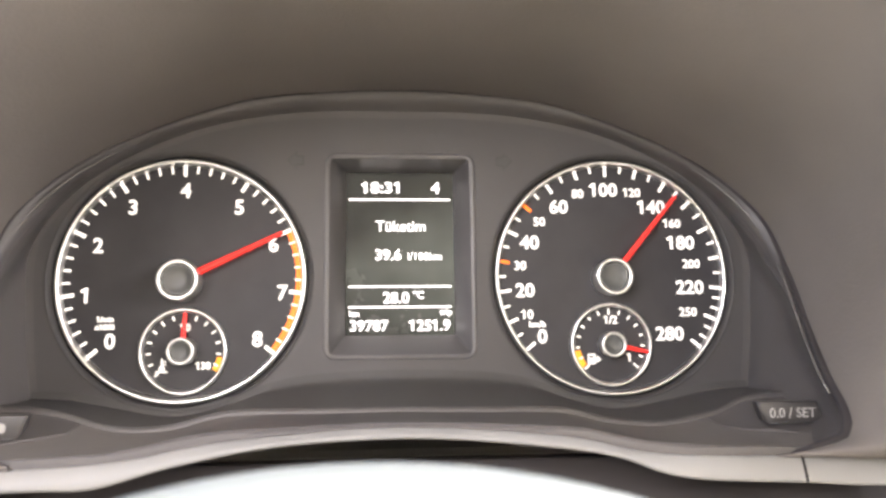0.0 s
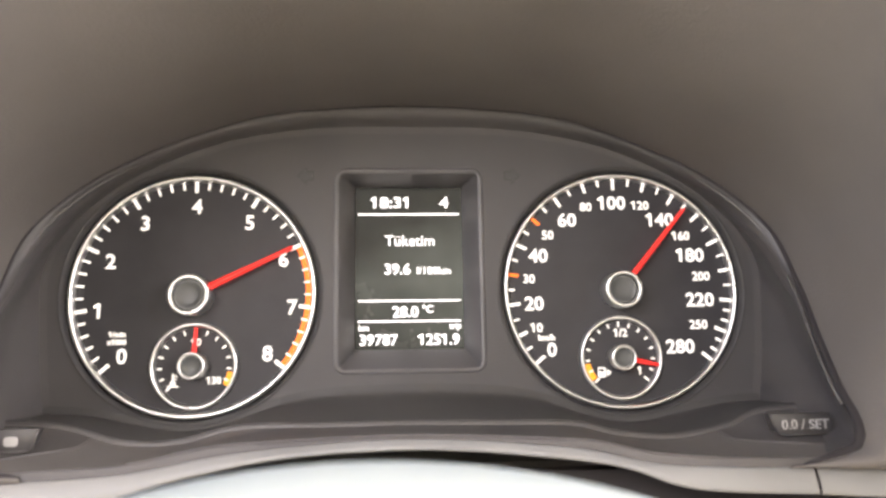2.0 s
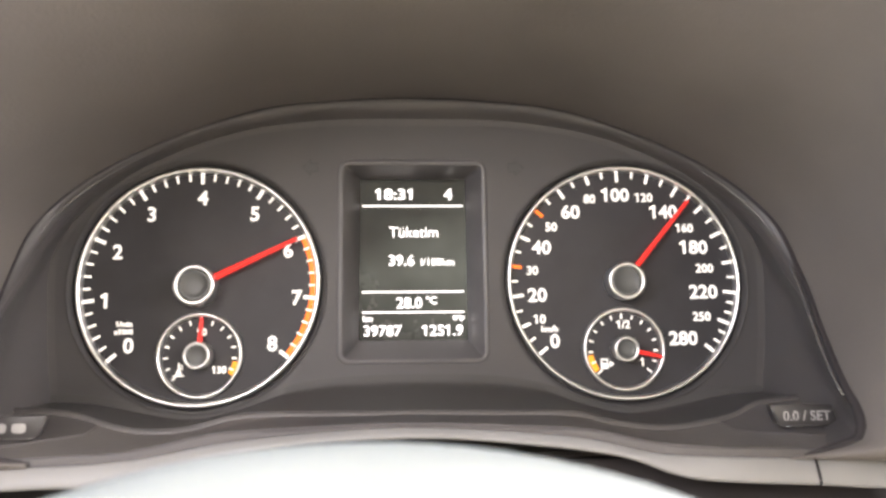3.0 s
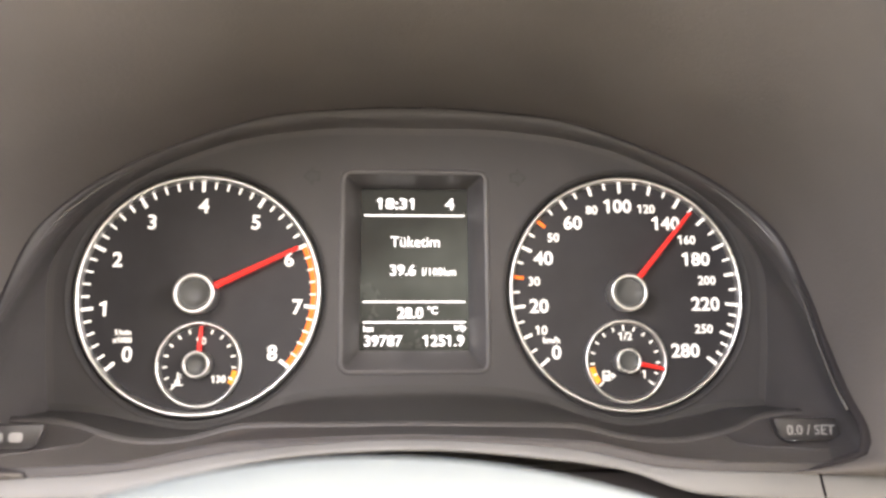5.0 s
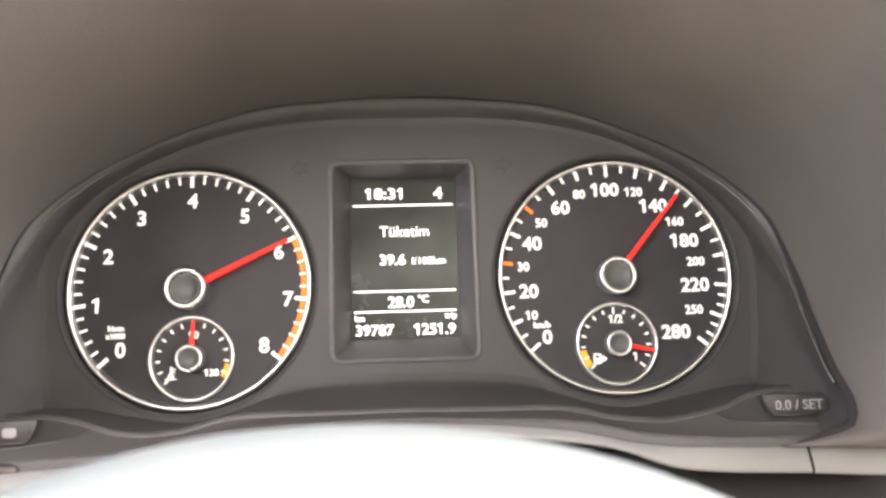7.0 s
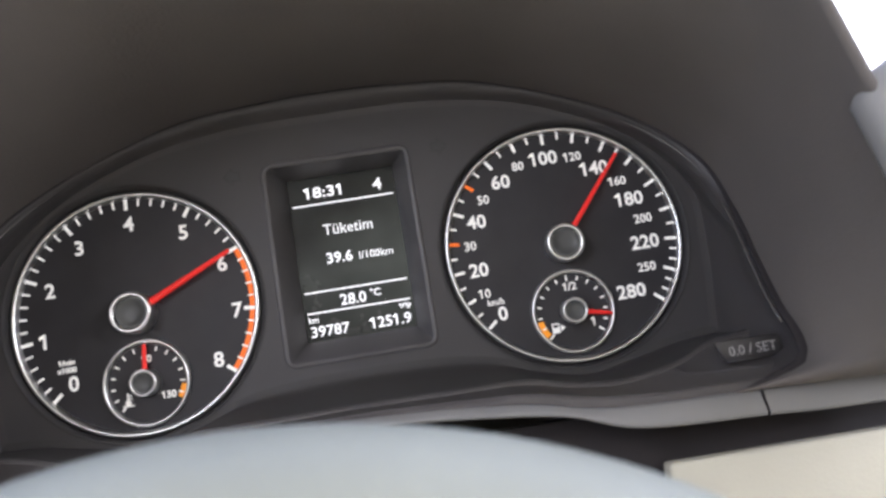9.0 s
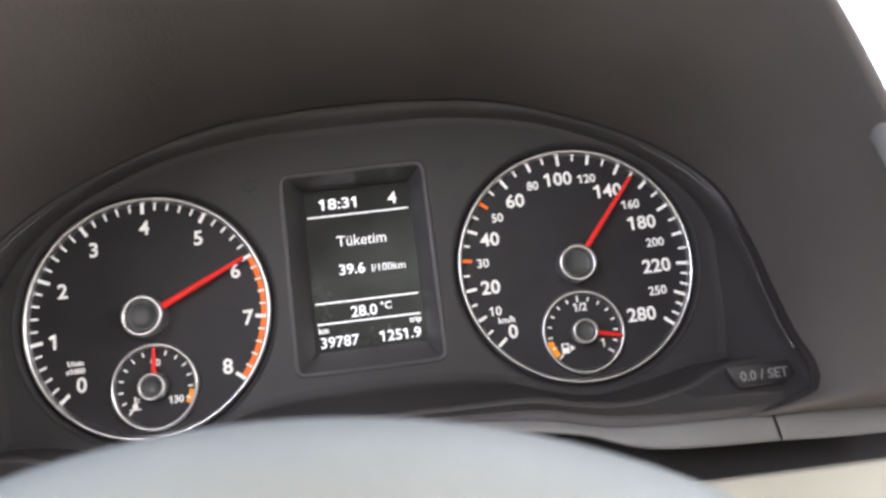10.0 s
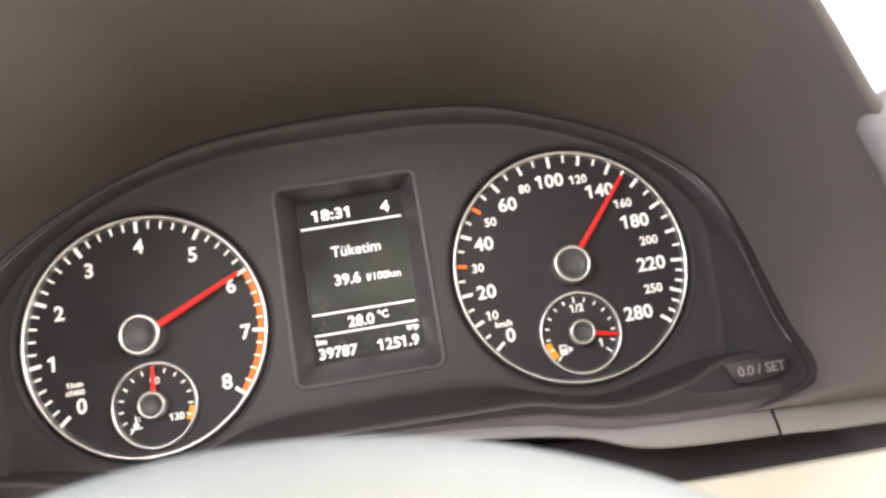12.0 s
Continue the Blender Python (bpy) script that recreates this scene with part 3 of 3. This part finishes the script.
# speedometer
SMALL = (-0.0014, -0.0294)
speedo = gauge("speedometer", RX, RZ, RO, SMALL, "black speedometer dial with white figures and orange marks")
SCALE = ((0, 219.6), (20, 187.6), (30, 172.0), (50, 140.2), (60, 124.0), (100, 91.0), (140, 58.1), (180, 25.7), (220, -6.3), (280, -38.8))
SPEED = {v: float(np.interp(v, *zip(*SCALE))) for v in (*range(0, 65, 5), *range(70, 285, 10))}
for v, a in SPEED.items():
    if v in (30, 50):
        tick(speedo, a, 0.0470, 0.0044, 0.0014, ORANGE)
    elif v in (0, 20, 40, 60, 100, 140, 180, 220, 250, 280):
        tick(speedo, a, 0.0468, 0.0050, 0.0013, WHITE)
    elif v in (10, 80, 120, 160, 200):
        tick(speedo, a, 0.0471, 0.0042, 0.0013, WHITE)
    else:
        tick(speedo, a, 0.0477, 0.0030, 0.0009, WHITE)
for v, x, z in ((0, -30.9, -25.6), (20, -37.9, -5.8), (40, -35.4, 15.0), (60, -22.1, 30.8), (100, -1.8, 38.4), (140, 19.5, 30.7), (180, 32.1, 14.8), (220, 35.2, -4.9), (280, 25.1, -25.0)):
    writing("figure", str(v), 0.0058, WHITE, (x / 1000, -0.0001, z / 1000), speedo, 0.00018, wide=1.03)
for v, x, z in ((10, -37.2, -16.2), (30, -39.8, 4.9), (50, -30.9, 24.1), (80, -13.4, 36.6), (120, 11.0, 37.2), (160, 28.5, 23.4), (200, 36.4, 5.4), (250, 33.8, -15.7)):
    writing("figure", str(v), 0.0038, WHITE, (x / 1000, -0.0001, z / 1000), speedo, 0.0001)
writing("unit_text", "km/h", 0.0026, WHITE, (-0.0330, -0.0001, -0.0204), speedo, 0.0001)
needle(speedo, SPEED[150], 0.0078, 0.0463, 0.0022, 0.0014, -0.0042, (-0.0005, -0.0006))
hub(speedo, (-0.0005, -0.0006), 0.0081, 0.0085)
for k in range(15):
    a = 222 - 18.7 * k
    tick(speedo, a, SR - 0.0036, 0.0026 if k in (0, 7, 14) else 0.0018, 0.0007, WHITE, "small_tick", centre=SMALL)
arc_band("reserve_band", speedo, 218, 190, SR - 0.0044, SR - 0.0018, AMBER, "amber fuel reserve band", SMALL)
writing("figure", "1/2", 0.0034, WHITE, (SMALL[0] + 0.0005, -0.0001, SMALL[1] + 0.0106), speedo, 0.0001)
writing("figure", "1", 0.0034, WHITE, (SMALL[0] + 0.0082, -0.0001, SMALL[1] - 0.0056), speedo, 0.0001)
pump = [[(-0.0100, -0.0082), (-0.0100, -0.0040), (-0.0068, -0.0040), (-0.0068, -0.0082)], [(-0.0095, -0.0046), (-0.0073, -0.0046), (-0.0073, -0.0058), (-0.0095, -0.0058)][::-1]]
plate("fuel_symbol", pump, 0.0002, WHITE, (SMALL[0], -0.0002, SMALL[1]), speedo)
plate("fuel_symbol", [[(-0.0062, -0.0048), (-0.0062, -0.0076), (-0.0042, -0.0062)]], 0.0002, WHITE, (SMALL[0], -0.0002, SMALL[1]), speedo)
needle(speedo, -12, 0.0050, 0.0160, 0.0019, 0.0013, -0.0032, SMALL, "small_needle")
hub(speedo, SMALL, 0.0054, 0.0062)

# ---- trip display between the dials ----
disp = thing("trip_display", (0.0005, 0.004, 0.0105), "lit trip computer screen in a dark plastic frame", "display")


def disp_part(ob):
    return in_thing(ob, disp)


def frame_ring(left, low, right, top, r, y):
    o = rounded(left, low, right, top, r)
    return [(x, y, z) for x, z in o + o[:1]]


rows = [frame_ring(-0.0324, -0.0345, 0.0318, 0.0534, 0.0050, -0.0040),
        frame_ring(-0.0321, -0.0342, 0.0315, 0.0531, 0.0048, -0.0043),
        frame_ring(-0.0316, -0.0337, 0.0310, 0.0526, 0.0045, -0.0045),
        frame_ring(-0.0310, -0.0331, 0.0304, 0.0520, 0.0040, -0.0045),
        frame_ring(-0.0305, -0.0326, 0.0299, 0.0515, 0.0034, -0.0043),
        frame_ring(-0.0300, -0.0321, 0.0294, 0.0510, 0.0010, -0.0040),
        frame_ring(-0.0244, -0.0243, 0.0238, 0.0486, 0.0004, 0.0090),
        frame_ring(-0.0242, -0.0241, 0.0236, 0.0484, 0.0004, 0.0116)]
disp_part(sharp(part("bezel", loft(rows), BEZEL), 25))
disp_part(plate("screen", [rounded(-0.0242, -0.0244, 0.0242, 0.0488, 0.0008)], 0.001, SCREEN, (0, 0.0109, 0), label="dark screen with white text"))
TY = 0.0108


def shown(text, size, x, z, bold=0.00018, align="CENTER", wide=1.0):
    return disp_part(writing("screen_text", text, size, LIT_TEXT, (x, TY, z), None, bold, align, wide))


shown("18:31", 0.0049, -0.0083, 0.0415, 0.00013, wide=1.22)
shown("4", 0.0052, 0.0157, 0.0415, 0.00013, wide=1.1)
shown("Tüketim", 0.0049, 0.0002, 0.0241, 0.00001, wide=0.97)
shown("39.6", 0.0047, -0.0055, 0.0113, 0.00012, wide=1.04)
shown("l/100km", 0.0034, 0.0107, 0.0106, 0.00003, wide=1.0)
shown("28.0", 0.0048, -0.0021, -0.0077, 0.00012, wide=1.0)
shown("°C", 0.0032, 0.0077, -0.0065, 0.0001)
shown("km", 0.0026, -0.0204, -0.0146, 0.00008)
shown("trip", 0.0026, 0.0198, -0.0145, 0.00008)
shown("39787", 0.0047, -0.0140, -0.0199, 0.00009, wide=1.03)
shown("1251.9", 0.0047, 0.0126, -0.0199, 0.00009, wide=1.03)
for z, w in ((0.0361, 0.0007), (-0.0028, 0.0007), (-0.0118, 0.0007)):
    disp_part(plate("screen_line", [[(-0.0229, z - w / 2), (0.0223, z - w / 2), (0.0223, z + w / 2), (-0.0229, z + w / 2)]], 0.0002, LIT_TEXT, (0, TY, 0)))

# ---- buttons on the ledge ----
def button(x, lean, label):
    """A key with slanting flanks; lean is 1 where its foot runs to the right."""
    g = thing("push_button", (x, -0.056, -0.0610), label, "button", "push buttons under the instruments")
    corners = [(-0.0132, 0.0041), (-0.0104, -0.0036), (0.0110, -0.0034), (0.0090, 0.0040)]
    bm = bmesh.new()
    fr = [bm.verts.new((x + lean * u, -0.0584, -0.0538 + v)) for u, v in corners]
    bk = [bm.verts.new((x + lean * (0.72 * u + 0.0012), -0.0440, -0.0538 + 0.8 * v)) for u, v in corners]
    bm.faces.new(fr)
    bm.faces.new(bk[::-1])
    for k in range(4):
        bm.faces.new((fr[k], bk[k], bk[(k + 1) % 4], fr[(k + 1) % 4]))
    bmesh.ops.recalc_face_normals(bm, faces=bm.faces)
    bmesh.ops.bevel(bm, geom=bm.edges[:], offset=0.0007, segments=3, affect="EDGES", profile=0.5)
    in_thing(part("button_cap", bm, BUTTON), g)
    rim = [(x + lean * u, -0.0581, -0.0538 + v) for u, v in corners]
    # highlights on two edges of the key, added as thin paler tubes
    for p, q in ((rim[0], rim[1]), (rim[1], rim[2])):
        line = [tuple(np.array(p) + (np.array(q) - np.array(p)) * f) for f in (0.06, 0.5, 0.94)]
        in_thing(part("edge_highlight", tube_along(line, 0.00022), COVER, label="paler line for the highlight along the key's edge"), g)
    return g


set_b = button(0.1369, 1, "black slanted reset button with white lettering")
in_thing(writing("button_text", "0.0 / SET", 0.0034, PRINT, (0.1364, -0.0585, -0.0538), None, 0.00005), set_b)
clock_b = button(-0.1365, -1, "black slanted button with a worn white symbol")
for x, w in ((-0.1320, 0.0046), (-0.1380, 0.0038)):
    in_thing(plate("button_mark", [rounded(x - w / 2, -0.0555, x + w / 2, -0.0523, 0.0012)], 0.0002, PRINT, (0, -0.0586, 0)), clock_b)

# ---- steering wheel ----
wheel = thing("steering_wheel", (-0.0099, -0.2109, -0.1778), "pale grey leather steering wheel close below the instruments", "steering wheel")
RIM, THICK = 0.1200, 0.0131
bm = bmesh.new()
n, m = 160, 24
vs = [[bm.verts.new(((RIM + THICK * math.cos(2 * math.pi * j / m)) * math.cos(2 * math.pi * k / n), THICK * 1.05 * math.sin(2 * math.pi * j / m),
                     (RIM + THICK * math.cos(2 * math.pi * j / m)) * math.sin(2 * math.pi * k / n))) for j in range(m)] for k in range(n)]
for k in range(n):
    for j in range(m):
        bm.faces.new((vs[k][j], vs[(k + 1) % n][j], vs[(k + 1) % n][(j + 1) % m], vs[k][(j + 1) % m]))
part("rim", bm, LEATHER, wheel)
part("hub_pad", revolve([(0, -0.020), (0.030, -0.019), (0.044, -0.014), (0.048, -0.004), (0.046, 0.012), (0, 0.014)], 48), DASH, wheel)
for a in (185, 270, 355):
    s = part("spoke", box(0.040, 0.112, -0.007, 0.007, -0.014, 0.014, 0.004), DASH, wheel)
    s.rotation_euler = (0, -radians(a), 0)
part("column", revolve([(0.030, 0.010), (0.032, 0.05), (0.038, 0.145), (0, 0.145)], 40), GAP, wheel)

# ---- lower dash and side pieces ----
bm = box(0.0932, 0.60, -0.079, -0.072, -0.45, -0.0832, 0.0015)
for v in bm.verts:
    if v.co.z > -0.2:
        v.co.z -= 0.036 * min(v.co.x - 0.0932, 0.15)
bmesh.ops.recalc_face_normals(bm, faces=bm.faces)
low = part("lower_dash_panel", bm, LOWER)
tagged(low, "pale beige lower dashboard panel below the trim strip", "dashboard panel", "lower dashboard panels")
low2 = part("lower_dash_panel", box(-0.45, -0.125, -0.090, -0.084, -0.45, -0.0836, 0.0015), LOWER)
tagged(low2, "pale beige lower dashboard panel below the trim strip", "dashboard panel", "lower dashboard panels")
side = mesh_object("side_trim", plate_mesh([[(0.1385, 0.0105), (0.1425, 0.0175), (0.1500, 0.0215), (0.1850, 0.0230), (0.1850, -0.060), (0.1560, -0.055), (0.1470, -0.0260), (0.1420, -0.0030)]], 0.015, 0.0068, 7), SILVER)
side.location = (0.0093, -0.1340, -0.0020)
tagged(side, "light grey satin trim piece on the hood flank", "dashboard trim")

# ---- cabin round it, mostly out of view ----
def wall(name, bm, mat, label):
    return tagged(part(name, bm, mat, smooth=False), label, "car cabin", kind="structure")


wall("dash_top", box(-0.46, 0.94, 0.03, 0.62, -0.08, 0.045, 0.01), DASH, "dark grey dashboard top under the windscreen")
wall("dash_front", box(0.17, 0.94, -0.06, 0.03, -0.30, 0.040, 0.012), DASH, "dark grey dashboard front beside the instruments")
wall("dash_front", box(-0.46, -0.17, -0.06, 0.03, -0.30, 0.040, 0.012), DASH, "dark grey dashboard front beside the instruments")
# unseen pale floor, roof, rear wall and sides, added to bounce and bound light
wall("floor", box(-0.48, 0.96, -1.0, 0.62, -0.60, -0.56), BEIGE, "unseen pale beige cabin floor that bounces light")
wall("ceiling", box(-0.48, 0.96, -1.0, -0.35, 0.48, 0.51), CLOTH, "pale cloth cabin roof lining")
wall("bulkhead", box(-0.48, 0.96, 0.60, 0.64, -0.60, 0.045), DASH, "dark bulkhead under the windscreen")
wall("bounce_wall_rear", box(-0.48, 0.96, -1.0, -0.96, -0.60, 0.51), BEIGE, "unseen pale beige wall added behind the driver to bounce light")
for name, x in (("wall_left", -0.48), ("wall_right", 0.95)):
    w = mesh_object(name, plate_mesh([[(-1.0, -0.6), (0.62, -0.6), (0.62, 0.06), (-0.32, 0.5), (-1.0, 0.5)], [(-0.9, 0.08), (0.30, 0.08), (-0.35, 0.45), (-0.9, 0.45)][::-1]], 0.02), BEIGE, smooth=False)
    w.rotation_euler = (0, 0, radians(90))
    w.location = (x, 0, 0)
    tagged(w, "unseen pale beige door side with a window opening", "car cabin", kind="structure")
tagged(part("backdrop", box(-2.6, 3.6, 3.0, 3.02, -0.7, 1.7), material("bright_haze", (0.8, 0.8, 0.8), 0.9, glow=(1.0, 0.99, 0.97), glow_power=1.3), smooth=False), "blown-out bright sky outside the windscreen", "sky", kind="structure")
